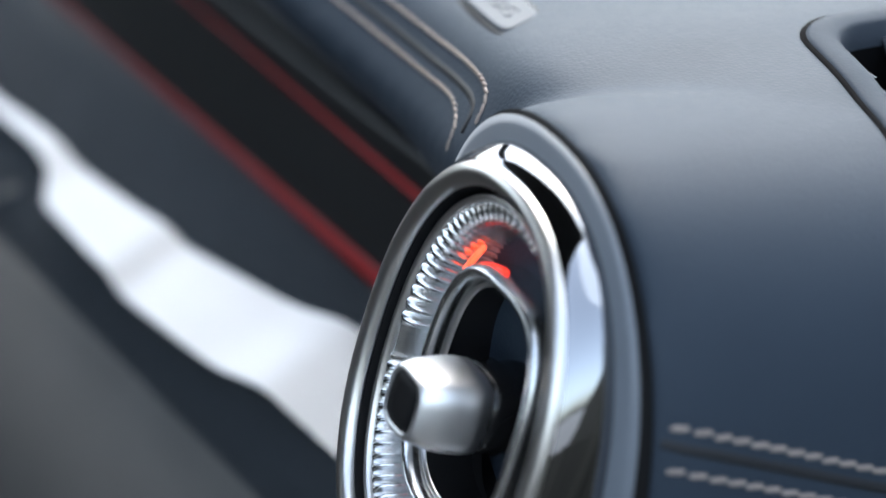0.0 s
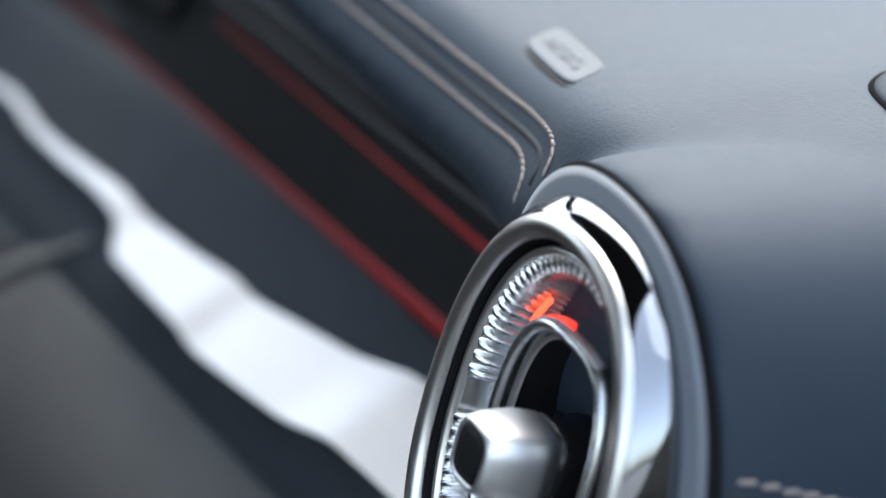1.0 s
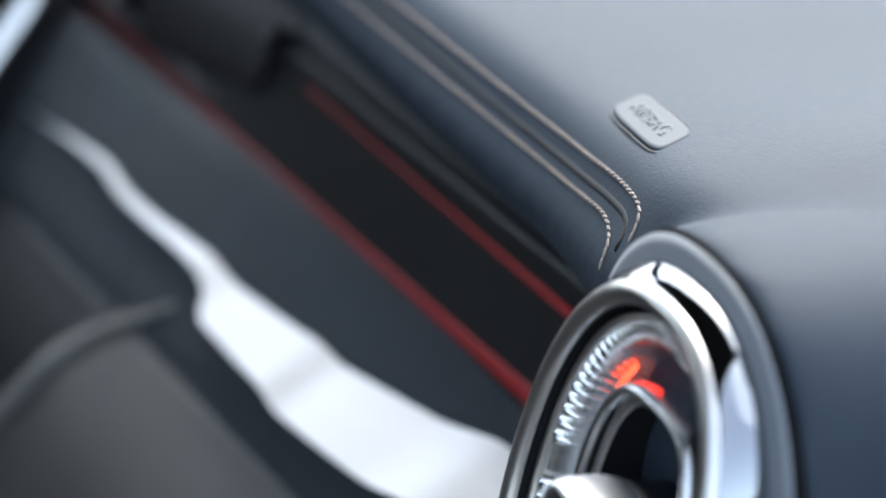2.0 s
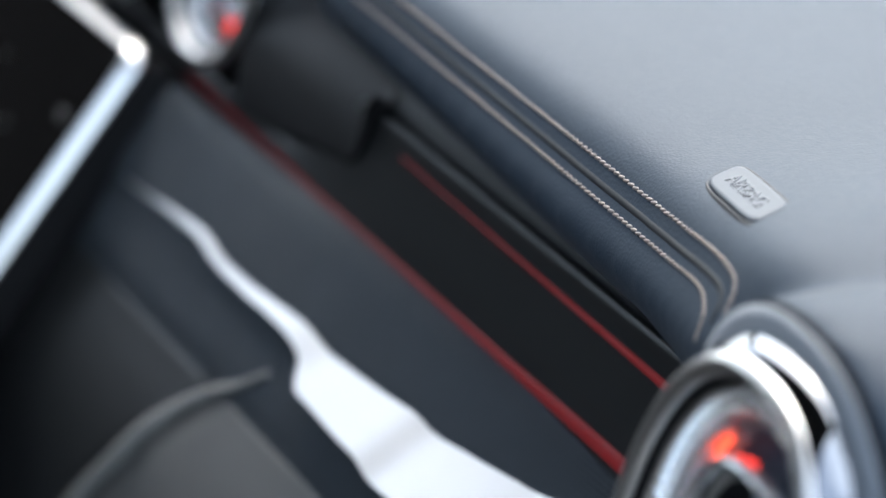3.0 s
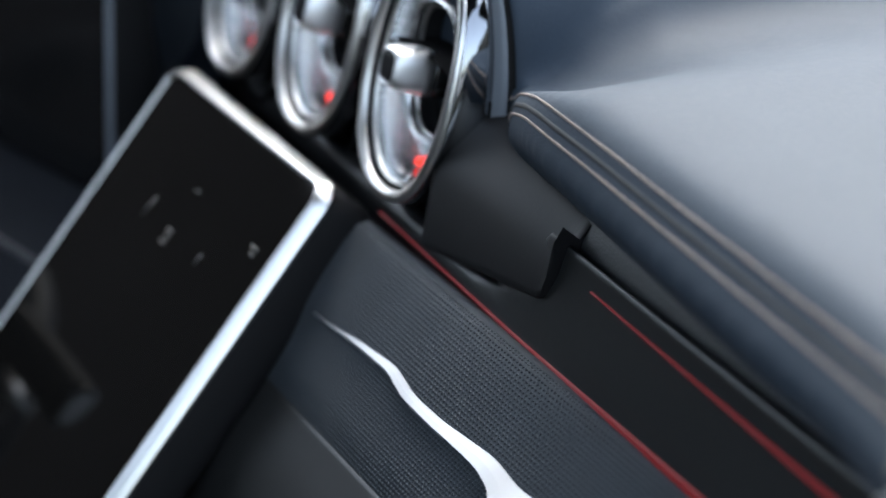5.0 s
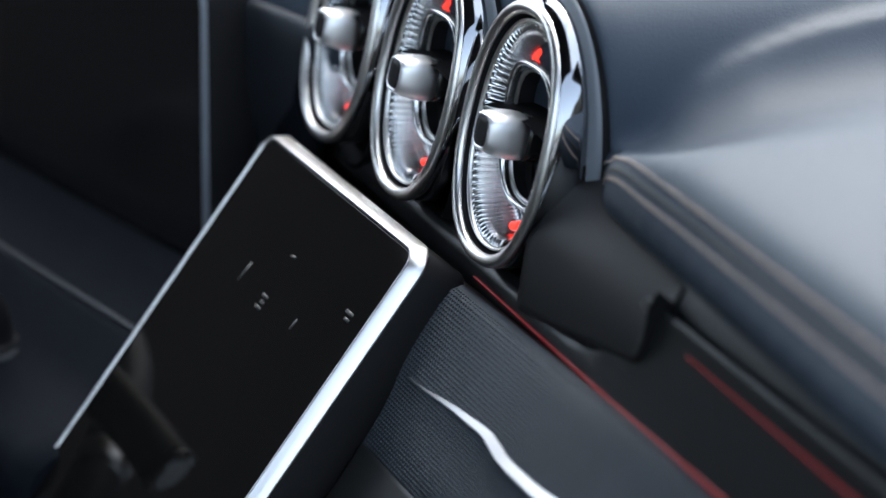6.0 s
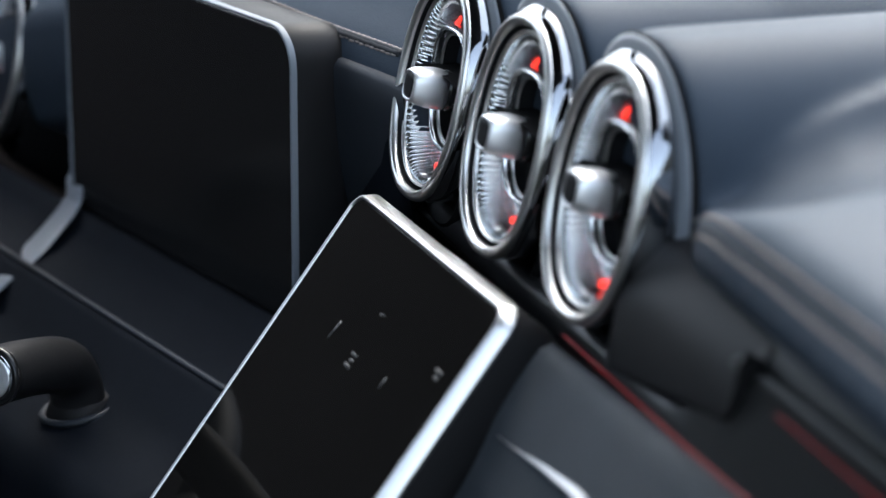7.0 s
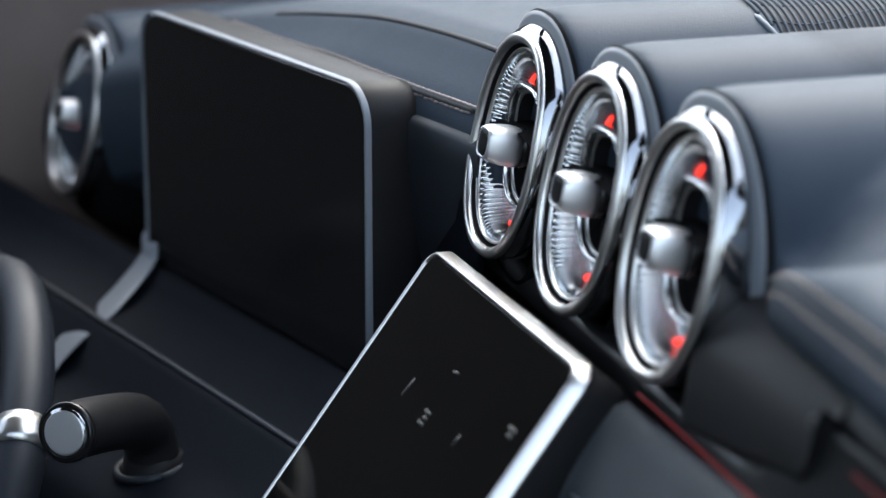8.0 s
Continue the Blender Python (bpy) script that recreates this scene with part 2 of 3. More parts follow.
def air_vent(m, back=0.0, lean=0.0, end=False):
    v = thing("air_vent", "round metal turbine air vent with silver knob", "air vent", "dashboard air vents", m=m)
    tube_rim = [(0.0029 - 0.0030 * math.cos(a), 0.0011 - 0.0030 * math.sin(a)) for a in [radians(-60 + 15 * k) for k in range(17)]]
    part("rim", band([(0.0004, 0.008), *tube_rim]), SATIN, v, "satin silver rim")
    part("shadow_gap", band([(0.00585, 0.0014), (0.0059, 0.0092), (0.0061, 0.0094), (0.0077, 0.0094), (0.0079, 0.0060)]), BLACK, v)
    part("inner_bezel", band([(0.0076, 0.0090), (0.0076, 0.0036), (0.0078, 0.0029), (0.0083, 0.0027), (0.0090, 0.0032), (0.0094, 0.0040), (0.0096, 0.0050), (0.0096, 0.0070)]), SATIN, v)
    ribs, rings, plain = 88, [], []
    for inset, y, rise in ((0.0093, 0.0042, 0.0), (0.0096, 0.0050, 0.6), (0.0105, 0.0074, 1.0), (0.0115, 0.0102, 1.0), (0.0127, 0.0132, 1.0), (0.0138, 0.0162, 0.95), (0.0152, 0.0190, 0.8), (0.0168, 0.0210, 0.5), (0.0188, 0.0222, 0.1), (0.0205, 0.0226, 0.0)):
        ring = []
        outline = oval(HW - inset, HH - inset, 2.3, ribs * 6)
        for i, (u, w) in enumerate(outline):
            # a plain bridge at the knob's height parts the ribs
            span = max(0.0, min(1.0, (abs(w + 0.002) - 0.0035) / 0.001))
            lift = (1.0, 0.45, 0.1, 0.0, 0.1, 0.45)[i % 6] * 0.0026 * rise * span
            k = 1 - lift / 0.036
            ring.append((u * k, y - lift * 0.6, w * k))
        a, b = ribs * 6 * 74 // 360, ribs * 6 * 286 // 360
        rings.append(ring[a:b + 1])
        plain.append([(u, y, w) for u, w in outline[b:] + outline[:a + 1]])
    part("ribbed_bowl", loft(rings, closed=False), BRUSHED, v, "ribbed silver bowl")
    part("bowl_side", loft(plain, closed=False), GLOSS, v, "plain black side of the bowl")
    part("bowl_floor", band([(0.0200, 0.0224), (0.026, 0.0232), (0.032, 0.0232)]), BLACK, v)

    def swivel(bm):
        """Set the outlet back and lean it within the bowl."""
        for p in bm.verts:
            p.co.y += back - lean * p.co.z
        return bm

    core = [(-0.0004, 0.0235), (0.0002, 0.012), (0.0004, 0.0085), (0.0008, 0.0066), (0.0016, 0.0055), (0.0026, 0.0054), (0.0035, 0.0062), (0.0040, 0.008), (0.0042, 0.012)]
    part("core_ring", swivel(band(core, 3.0, 80, a=0.0268, b=0.0338)), BRUSHED, v, "silver ring round the outlet")
    part("core_liner", swivel(band([(0.0043, 0.0105), (0.0046, 0.0096), (0.0052, 0.0096), (0.0056, 0.0106)], 3.0, 80, a=0.0268, b=0.0338)), SATIN, v)
    part("duct", swivel(loft([[(u, y, w) for u, w in oval(a, b, 2.5, 64)] for a, b, y in ((0.0226, 0.0296, 0.011), (0.0215, 0.028, 0.03), (0.018, 0.025, 0.06))], (False, True))), BLACK, v)
    part("vane", bar((0.0026, 0.012, 0.056), (0.006, 0.027, 0), 0.001), GLOSS, v)
    part("cross_bar", bar((0.04, 0.01, 0.003), (0, 0.036, -0.001), 0.001), GLOSS, v)
    collar = [(0.0100, 0.0100, 0.032), (0.0112, 0.0108, 0.019), (0.0106, 0.0102, 0.0150), (0.0113, 0.0109, 0.0135), (0.0106, 0.0102, 0.0110), (0.0110, 0.0106, 0.0095), (0.0100, 0.0096, 0.0070)]
    part("collar", loft([[(u, y, w) for u, w in oval(a, b, 2.8, 40)] for a, b, y in collar], (True, True)), GLOSS, v)
    knob = [(0.0098, 0.0104, 0.0078), (0.0112, 0.0118, 0.0066), (0.0116, 0.0122, 0.003), (0.0113, 0.0119, -0.002), (0.0105, 0.0110, -0.007),
            (0.0095, 0.0101, -0.0096), (0.0087, 0.0093, -0.0113), (0.0077, 0.0083, -0.0117), (0.0072, 0.0078, -0.011)]
    k = part("knob", loft([[(u, y, w) for u, w in oval(a * 0.95, b * 0.86, 3.4, 48)] for a, b, y in knob], (True, True)), KNOB, v, "silver adjusting knob")
    part("knob_face", loft([[(u, y, w) for u, w in oval(a * 0.95, b * 0.86, 3.4, 40)] for a, b, y in ((0.0074, 0.0080, -0.0107), (0.0070, 0.0076, -0.0113), (0.004, 0.0044, -0.0114))], (False, True)), BLACK, k, "black knob face")
    core_top = [(u, w) for u, w in oval(0.0270, 0.0340, 2.5, 120)]
    if end:
        part("guide_glow", swivel(tube([(-0.0252, 0.0105, 0.0246), (-0.0238, 0.0112, 0.0285), (-0.0222, 0.0120, 0.0325)], [0.0007, 0.0009, 0.0008], 8)), AMBER, v, "glowing orange light guide")
        # Glowing tube that imitates the red light reflected on the core ring.
        part("guide_glow", swivel(tube([(core_top[i][0], 0.0084 + 0.0012 * abs(i - 38) / 12, core_top[i][1]) for i in range(32, 44)], 0.0007, 6)), EMBER, v, "red glow reflected on the outlet's ring")
    for low, high in ((116, 134),) if not end else ():
        ring = [(0.0315 * math.cos(radians(a)), 0.0175, 0.0420 * math.sin(radians(a))) for a in range(low, high + 1, 2)]
        part("guide_glow", tube(ring, [0.0010] + [0.0021] * (len(ring) - 2) + [0.0010], 8), EMBER, v, "red light guide at the top of the bowl")
    ring = [(0.0315 * math.cos(radians(a)), 0.0120, 0.0400 * math.sin(radians(a))) for a in range(-84, -65, 2)]
    part("guide_glow", tube(ring, [0.0010] + [0.0022] * (len(ring) - 2) + [0.0010], 8), EMBER, v, "red light guide at the foot of the bowl")
    part("chrome_band", barrel([(0.03, 0.0012), (0.035, 0.0003), (0.07, 0.0), (0.2, -0.0004), (0.40, -0.0006), (0.60, -0.0004), (0.785, 0.0), (0.79, 0.001)]), CHROME, v, "mirror chrome band")
    part("collar_ring", barrel([(0.785, 0.001), (0.79, 0.0002), (0.80, -0.0003), (0.88, -0.0006), (0.97, 0.0), (1.0, 0.0008)]), SATIN_GREY, v, "grey satin ring")
    part("shadow_ring", barrel([(0.99, 0.0008), (1.01, 0.0022), (1.1, 0.0026), (1.16, 0.001)]), BLACK, v)
    return v


def vent_pose(x, y, z, yaw=0):
    return pose(x, y, z, 0, 0, yaw) @ pose(0, 0, 0, -TILT, 0, 0)


CENTRE = ((-0.138, 0.023, 0.609), (-0.029, 0.023, 0.609), (0.080, 0.023, 0.609))
vent = air_vent(vent_pose(*CENTRE[0]), 0.004, 0.13)
for c in CENTRE[1:]:
    copy_thing(vent, vent_pose(*c))
END_YAW = -7.9
air_vent(vent_pose(0.6345, -0.0898, 0.6015, END_YAW), end=True)
copy_thing(vent, vent_pose(-0.69, -0.108, 0.522, 8.0))

# ---- dashboard ----
dash = thing("dashboard", "grey leather dashboard with beige double stitching", "dashboard")


def pod(bm, x, y, z, yaw, length, low=(0.0605, 0.085, 0.1), widen=0.01, lift=0.0):
    """A leather tube behind a vent; low: lower half height at its front, at its back, and how fast it gets there."""
    m = pose(x, y, z, 0, 0, yaw)
    rings = []
    for i in range(14):
        f = i / 13
        d = 0.0232 + (length - 0.0232) * f ** 1.4
        drop = low[0] + (low[1] - low[0]) * min(1, (d - 0.0232) / low[2])
        swell = min(1, (d - 0.0232) / 0.008)
        a, b = 0.0550 + 0.0014 * swell + widen * f, RING_TOP - 0.0006 + 0.0016 * swell + lift * f
        rings.append([m @ Vector((u, d, w)) for u, w in oval(a, b, 2.35, 72, drop)])
    return loft(rings, (True, True), bm=bm)


def seam(x):
    """Height and depth of the passenger pad's stitched front edge."""
    s = min(1.06, max(0.0, (0.26 - x) / 0.14))
    r = max(0.0, x - 0.475) ** 2
    e = max(0.0, (x - 0.565) / 0.04) ** 2
    return 0.0095 - 0.12 * (x - 0.25) + 0.030 * s * s - 1.3 * r + 0.010 * e, 0.635 + 0.02 * max(0, x - 0.25) - 0.037 * s * s + r - 0.006 * e


NOSE = ((0.045, -0.052), (0.018, -0.048), (0.005, -0.042), (-0.003, -0.0365), (-0.0078, -0.031), (-0.0100, -0.025), (-0.0100, -0.019), (-0.0082, -0.0135), (-0.0048, -0.0082), (-0.0016, -0.003),
        (0.0022, 0.0050), (0.007, 0.0095), (0.013, 0.0115), (0.022, 0.0128), (0.032, 0.0136), (0.042, 0.0142), (0.05, 0.0145), (0.066, 0.0147), (0.085, 0.0149), (0.10, 0.0150), (0.12, 0.0150), (0.16, 0.0146), (0.20, 0.014), (0.30, 0.010), (0.42, -0.005), (0.5, -0.04), (0.5, -0.12), (0.1, -0.1))


def valley(y):
    """Height of the fold where the pad meets the side of the outer centre vent's tube."""
    return float(np.interp(y, (0.04, 0.055, 0.070, 0.104, 0.144, 0.183, 0.25), (0.606, 0.607, 0.609, 0.629, 0.639, 0.644, 0.6475)))


def flank(x, y, base, dy):
    """Height of the pad, which dips towards its fold beside the vent's tube."""
    near = max(0.0, min(1.0, (0.27 - x) / 0.133)) ** 1.5
    fillet = 0.022 * math.exp(-max(0.0, x - 0.137) / 0.020) * min(1.0, dy / 0.035)
    return base + (valley(y) - base) * near * min(1.0, dy / 0.014) + fillet


def pad(bm, x0, x1, front, count=36, profile=NOSE, rise=0.0, top=None):
    rings = []
    for i in range(count):
        x = x0 + (x1 - x0) * i / (count - 1)
        y, z = front(min(x, 0.6))
        z -= 0.02 * (max(0.0, x - 0.635) / 0.05) ** 2
        raised = rise * max(0.0, min(1.0, (x - 0.51) / 0.09)) ** 2
        deeper = np.interp(x, (0.15, 0.35, 0.48, 0.57), (1.20, 1.15, 1.10, 1.00))
        ring = []
        for i_p, (dy, dz) in enumerate(profile):
            zz = z + dz + raised * max(0.0, min(1.0, (dy - 0.008) / 0.05))
            if top and dz < -0.02 and i_p < 8:
                zz = z - 0.02 + (dz + 0.02) * deeper
            if top and x < 0.3 and dz > 0 and dy <= 0.3:
                zz = top(x, y + dy, zz, dy)
            if top and dy < 0:
                dy *= float(np.interp(x, (0.14, 0.24, 0.45), (0.2, 0.5, 0.9)))
            if top and dz < -0.008 and i_p < 8:
                dy += float(np.interp(x, (0.14, 0.25, 0.35, 0.50, 0.57), (1.0, 0.9, 0.8, 0.6, 0.0))) * max(0.0, -dz - 0.018)
            ring.append((x, y + dy, zz))
        rings.append(ring)
    return loft(rings, (True, True), bm=bm)


def driver_edge(x):
    f = (-0.17 - x) / 0.5
    return 0.03 - 0.16 * f + 0.03 * f * f, 0.6135 + 0.012 * min(1, f * 3) - 0.075 * f * f


HOOD = ((0.04, -0.09), (0.006, -0.075), (-0.002, -0.05), (-0.004, -0.03), (-0.002, -0.01), (0.002, 0.0), (0.009, 0.007), (0.02, 0.016), (0.032, 0.027), (0.05, 0.033),
        (0.10, 0.036), (0.2, 0.034), (0.35, 0.02), (0.5, -0.02), (0.55, -0.1), (0.2, -0.12))

for m in [*[pose(*c) for c in CENTRE], pose(-0.69, -0.108, 0.522, 0, 0, 8.0)]:
    rings = []
    for d, a, low in ((0.004, 0.044, 0.068), (0.0075, 0.0475, 0.0735), (0.02, 0.0505, 0.083), (0.045, 0.053, 0.101), (0.07, 0.054, 0.1135), (0.085, 0.052, 0.115), (0.09, 0.048, 0.112)):
        rings.append([m @ Vector((u, d, w - 0.004)) for u, w in oval(a, 0.012, 2.3, 64, low)])
    part("vent_housing", loft(rings, (False, True)), MATT, dash, "black housing below a vent")
bm = bmesh.new()
for c in CENTRE:
    pod(bm, *c, 0, 0.45)
pod(bm, 0.6345, -0.0898, 0.6015, END_YAW, 0.42, (0.0605, 0.16, 0.2), 0.03, -0.004)
pod(bm, -0.69, -0.108, 0.522, 8.0, 0.42, (0.0605, 0.12, 0.1), 0.03)
pad(bm, 0.05, 0.70, seam, 120, rise=0.004, top=flank)
pad(bm, -0.165, -0.76, driver_edge, 24, HOOD)
raw = new("raw", mesh_of(bm, "raw", LEATHER))
mod = raw.modifiers.new("fuse", "REMESH")
mod.mode, mod.voxel_size = "VOXEL", 0.0028
mod = raw.modifiers.new("soften", "SMOOTH")
mod.factor, mod.iterations = 0.5, 14
done = bpy.data.meshes.new_from_object(raw.evaluated_get(bpy.context.evaluated_depsgraph_get()))
bpy.data.objects.remove(raw)
done.name = "leather_cover"
done.polygons.foreach_set("use_smooth", [True] * len(done.polygons))
if not done.materials:
    done.materials.append(LEATHER)
cover = new("leather_cover", done)
cover.parent = dash
from mathutils.bvhtree import BVHTree
SKIN = BVHTree.FromPolygons([v.co.copy() for v in done.vertices], [tuple(p.vertices) for p in done.polygons])


def on_skin(p):
    co, no, _, _ = SKIN.find_nearest(Vector(p))
    return co, no


STITCH = mesh_of(loft([[(x, r * math.cos(a), r * math.sin(a) * 0.8) for a in [2 * math.pi * k / 8 for k in range(8)]] for x, r in
                       ((-0.0021, 0.0002), (-0.0017, 0.0006), (-0.0005, 0.00078), (0.0008, 0.00078), (0.0017, 0.0006), (0.0021, 0.0002))], (True, True)), "stitch", THREAD)


def stitches(ctrl, pitch=0.0034, slant=0.22, size=0.74, joined=False):
    pts = curve_points(ctrl, 200)
    length = sum((b - a).length for a, b in zip(pts, pts[1:]))
    pts = curve_points(ctrl, int(length / pitch))
    rest = bmesh.new()
    for i, p in enumerate(pts[:-1]):
        co, no = on_skin((p + pts[i + 1]) / 2)
        d = pts[i + 1] - p
        d = (d - no * d.dot(no)).normalized()
        side = no.cross(d)
        d = (d + side * slant + no * random.uniform(-0.05, 0.05)).normalized()
        side = no.cross(d).normalized()
        m = Matrix.Translation(co + no * 0.0003) @ Matrix((d, side, d.cross(side))).transposed().to_4x4() @ Matrix.Diagonal((size * 1.08, size, size, 1))
        if joined:
            own = STITCH.copy()
            own.transform(m)
            rest.from_mesh(own)
            bpy.data.meshes.remove(own)
            continue
        ob = new("stitch", STITCH)
        ob.parent = dash
        ob.matrix_basis = m
    if joined:
        tagged(part("stitch_row", rest, THREAD, dash, "row of fine beige stitches"), kind="stuff")
    else:
        rest.free()


def strip_on_skin(name, ctrl, radius, mat, label, count=90, sink=0.4):
    pts = []
    for p in curve_points(ctrl, count):
        co, no = on_skin(p)
        pts.append(co - no * radius * sink)
    part(name, tube(pts, radius, 8), mat, dash, label)


EDGE_X = (0.128, 0.15, 0.18, 0.22, 0.28, 0.35, 0.42, 0.48, 0.52, 0.55)
UP = [(x, seam(x)[0] + 0.0005, seam(x)[1] + 0.003) for x in EDGE_X] + [(0.5685, -0.0405, 0.6515), (0.5745, -0.0415, 0.6475), (0.5765, -0.041, 0.641)]
GROOVE = [(x, seam(x)[0] - 0.003, seam(x)[1] - 0.0015) for x in EDGE_X] + [(0.5645, -0.0430, 0.6470), (0.5695, -0.0430, 0.6430), (0.5712, -0.0425, 0.637)]
DOWN = [(x, seam(x)[0] - 0.0034, seam(x)[1] - 0.0062) for x in EDGE_X] + [(0.5605, -0.0445, 0.6405), (0.5648, -0.0445, 0.6365), (0.5664, -0.044, 0.631)]
stitches(UP)
stitches(DOWN)
strip_on_skin("piping", GROOVE, 0.0021, PIPING, "dark recessed piping", 90, 0.8)
# The shade in this crease is drawn as a thin dark tube.
strip_on_skin("crease", [(0.139, y, valley(y)) for y in (0.085, 0.104, 0.144, 0.183, 0.25, 0.3)], 0.0009, PIPING, "fine dark line for the shade in a crease", 80, 1.0)
SIDE = [(0.6785, -0.0930, 0.6280), (0.6815, -0.0850, 0.6255), (0.686, -0.0725, 0.6220), (0.697, -0.042, 0.6135), (0.706, -0.0126, 0.6045), (0.716, 0.022, 0.594)]
stitches([(x, y, z + 0.0008) for x, y, z in SIDE], 0.0046, 0.25, 1.05)
stitches([(x, y, z - 0.0092) for x, y, z in SIDE], 0.0046, 0.25, 1.05)
strip_on_skin("piping", [(x, y, z - 0.0036) for x, y, z in SIDE], 0.0024, PIPING, "dark recessed piping", 40, 0.75)
DRIVER_X = (-0.185, -0.22, -0.28, -0.36, -0.46, -0.58)
TOP_SEAM = [(-0.192, 0.0276, 0.6174), (-0.26, 0.006, 0.621), (-0.331, -0.0108, 0.6225), (-0.41, -0.025, 0.62), (-0.5, -0.0342, 0.6164)]
stitches([(x, y, z) for x, y, z in TOP_SEAM], 0.0048, 0.1, 1.0, True)
stitches([(x, y - 0.009, z) for x, y, z in TOP_SEAM], 0.0048, 0.1, 1.0, True)
strip_on_skin("piping", [(x, y - 0.0045, z) for x, y, z in TOP_SEAM], 0.0024, PIPING, "dark recessed piping")
# A dark tube again stands for the fold's shade.
strip_on_skin("crease", [(-0.19, 0.052, 0.6437), (-0.23, 0.0445, 0.6437), (-0.3055, 0.0227, 0.645), (-0.38, 0.0, 0.64), (-0.45, -0.018, 0.63)], 0.0022, PIPING, "dark line for the shade in a fold")
strip_on_skin("piping", [(x, driver_edge(x)[0] + 0.003, driver_edge(x)[1] + 0.002) for x in DRIVER_X], 0.0022, PIPING, "dark recessed piping")

fascia = []
for i in range(30):
    x = -0.172 - 0.37 * i / 29
    ey, ez = driver_edge(x)
    fascia.append([(x, ey + 0.004, ez - 0.0105), (x, ey - 0.0055, ez - 0.0115), (x, ey - 0.0085, ez - 0.0150), (x, ey - 0.0085, ez - 0.030), (x, ey - 0.006, ez - 0.06), (x, ey + 0.004, ez - 0.105), (x, ey + 0.03, ez - 0.12)])
part("hood_fascia", loft(fascia, closed=False), SLATE, dash, "dark plastic fascia below the driver's stitched edge")

# trim below the leather


def sweep(profile, x0, x1, shear=0.0, count=24, bm=None, thick=0.0):
    """A profile of (y, z) drawn along x; shear moves it back to front along the way."""
    rings = []
    for i in range(count):
        x = x0 + (x1 - x0) * i / (count - 1)
        rings.append([(x, y - shear * (x - 0.35), z) for y, z in profile])
    return loft(rings, closed=False, bm=bm)


def thick_sweep(profile, x0, x1, shear=0.0, count=24, depth=0.006):
    back = [(y + depth, z - depth * 0.3) for y, z in reversed(profile)]
    rings = []
    for i in range(count):
        x = x0 + (x1 - x0) * i / (count - 1)
        rings.append([(x, y - shear * (x - 0.35), z) for y, z in [*profile, *back]])
    return loft(rings, (True, True))


PANEL = ((0.0146, 0.5832), (0.0137, 0.5826), (0.0132, 0.5800), (0.0118, 0.570), (0.009, 0.560), (0.007, 0.550), (0.005, 0.541), (0.004, 0.533))


def light_strip(z, x0, x1, h0, h1):
    """A light strip let into the piano black panel; z gives its height at x, and it grows from h0 to h1."""
    ys, zs = zip(*sorted(((z, y) for y, z in PANEL)))
    rings = []
    for i in range(48):
        f = i / 47
        x = x0 + (x1 - x0) * f
        h = h0 + (h1 - h0) * f ** 1.9
        row = [(x, float(np.interp(z(x) + k * h, ys, zs)) - 0.05 * (x - 0.35) - out, z(x) + k * h) for k, out in ((0.5, 0.0004), (0.3, 0.0010), (-0.3, 0.0010), (-0.5, 0.0004), (-0.5, -0.001), (0.5, -0.001))]
        rings.append(row)
    return part("light_strip", loft(rings, (True, True)), RED, dash, "dim red ambient light strip")


part("inner_frame", bar((1.42, 0.05, 0.30), (-0.05, 0.135, 0.455)), BLACK, dash)
rings = []
for i in range(40):
    x = -0.24 + 0.92 * i / 39
    top = float(np.interp(x, (0.19, 0.235), (0.546, 0.59)))
    rings.append([(x, y - 0.05 * (x - 0.35), min(z, top)) for y, z in [*PANEL, *[(y + 0.004, z - 0.007) for y, z in reversed(PANEL)]]])
apron = []
for i in range(30):
    x = 0.122 + 0.126 * i / 29
    edge = 0.5365 + 0.137 * max(0.0, x - 0.085) + 0.022 * max(0.0, (x - 0.236) / 0.012) ** 2
    apron.append([(x, 0.09, 0.60), (x, 0.050, 0.604), (x, 0.036, 0.598), (x, 0.024, 0.585), (x, 0.0165, max(0.574, edge + 0.010)), (x, 0.0128, edge + 0.004), (x, 0.0122, edge + 0.0015), (x, 0.0132, edge + 0.0004), (x, 0.016, edge), (x, 0.09, edge - 0.002)])
part("vent_apron", loft(apron, (True, True)), BLACK, dash, "black apron below the vents")
part("dark_panel", loft(rings, (True, True)), SATIN_BLACK, dash, "dark satin trim panel")
# Added dark sheet that stands for the shade under the pad's front.
part("pad_shade", thick_sweep(((0.07, 0.625), (0.040, 0.608), (0.026, 0.594), (0.020, 0.584), (0.018, 0.575)), 0.236, 0.60, 0.05), DARK, dash, "dark filler for the shade below the leather pad")
light_strip(lambda x: 0.5742 - 0.013 * max(0.0, x - 0.25), 0.275, 0.62, 0.0004, 0.0074)
light_strip(lambda x: 0.5285 + float(np.interp(x, (0.06, 0.2265, 0.30, 0.44, 0.64), (0.0085, 0.0087, 0.0098, 0.0115, 0.0125))), 0.06, 0.64, 0.0006, 0.0105)
TRIMLINE = ((0.008, 0.534), (0.002, 0.5335), (-0.0035, 0.528), (-0.009, 0.521), (-0.0145, 0.5135), (-0.0195, 0.506), (-0.0225, 0.500), (-0.0255, 0.493), (-0.031, 0.482), (-0.04, 0.466))


def lifted(x, y, z):
    """The trim's upper edge rises towards the passenger's door."""
    rise = float(np.interp(x, (-0.11, 0.06, 0.2265, 0.30, 0.44, 0.68), (0.0035, 0.0035, 0.0035, 0.0040, 0.0045, 0.0050)))
    return Vector((x, y, z + rise * max(0.0, min(1.0, (z - 0.502) / 0.032))))


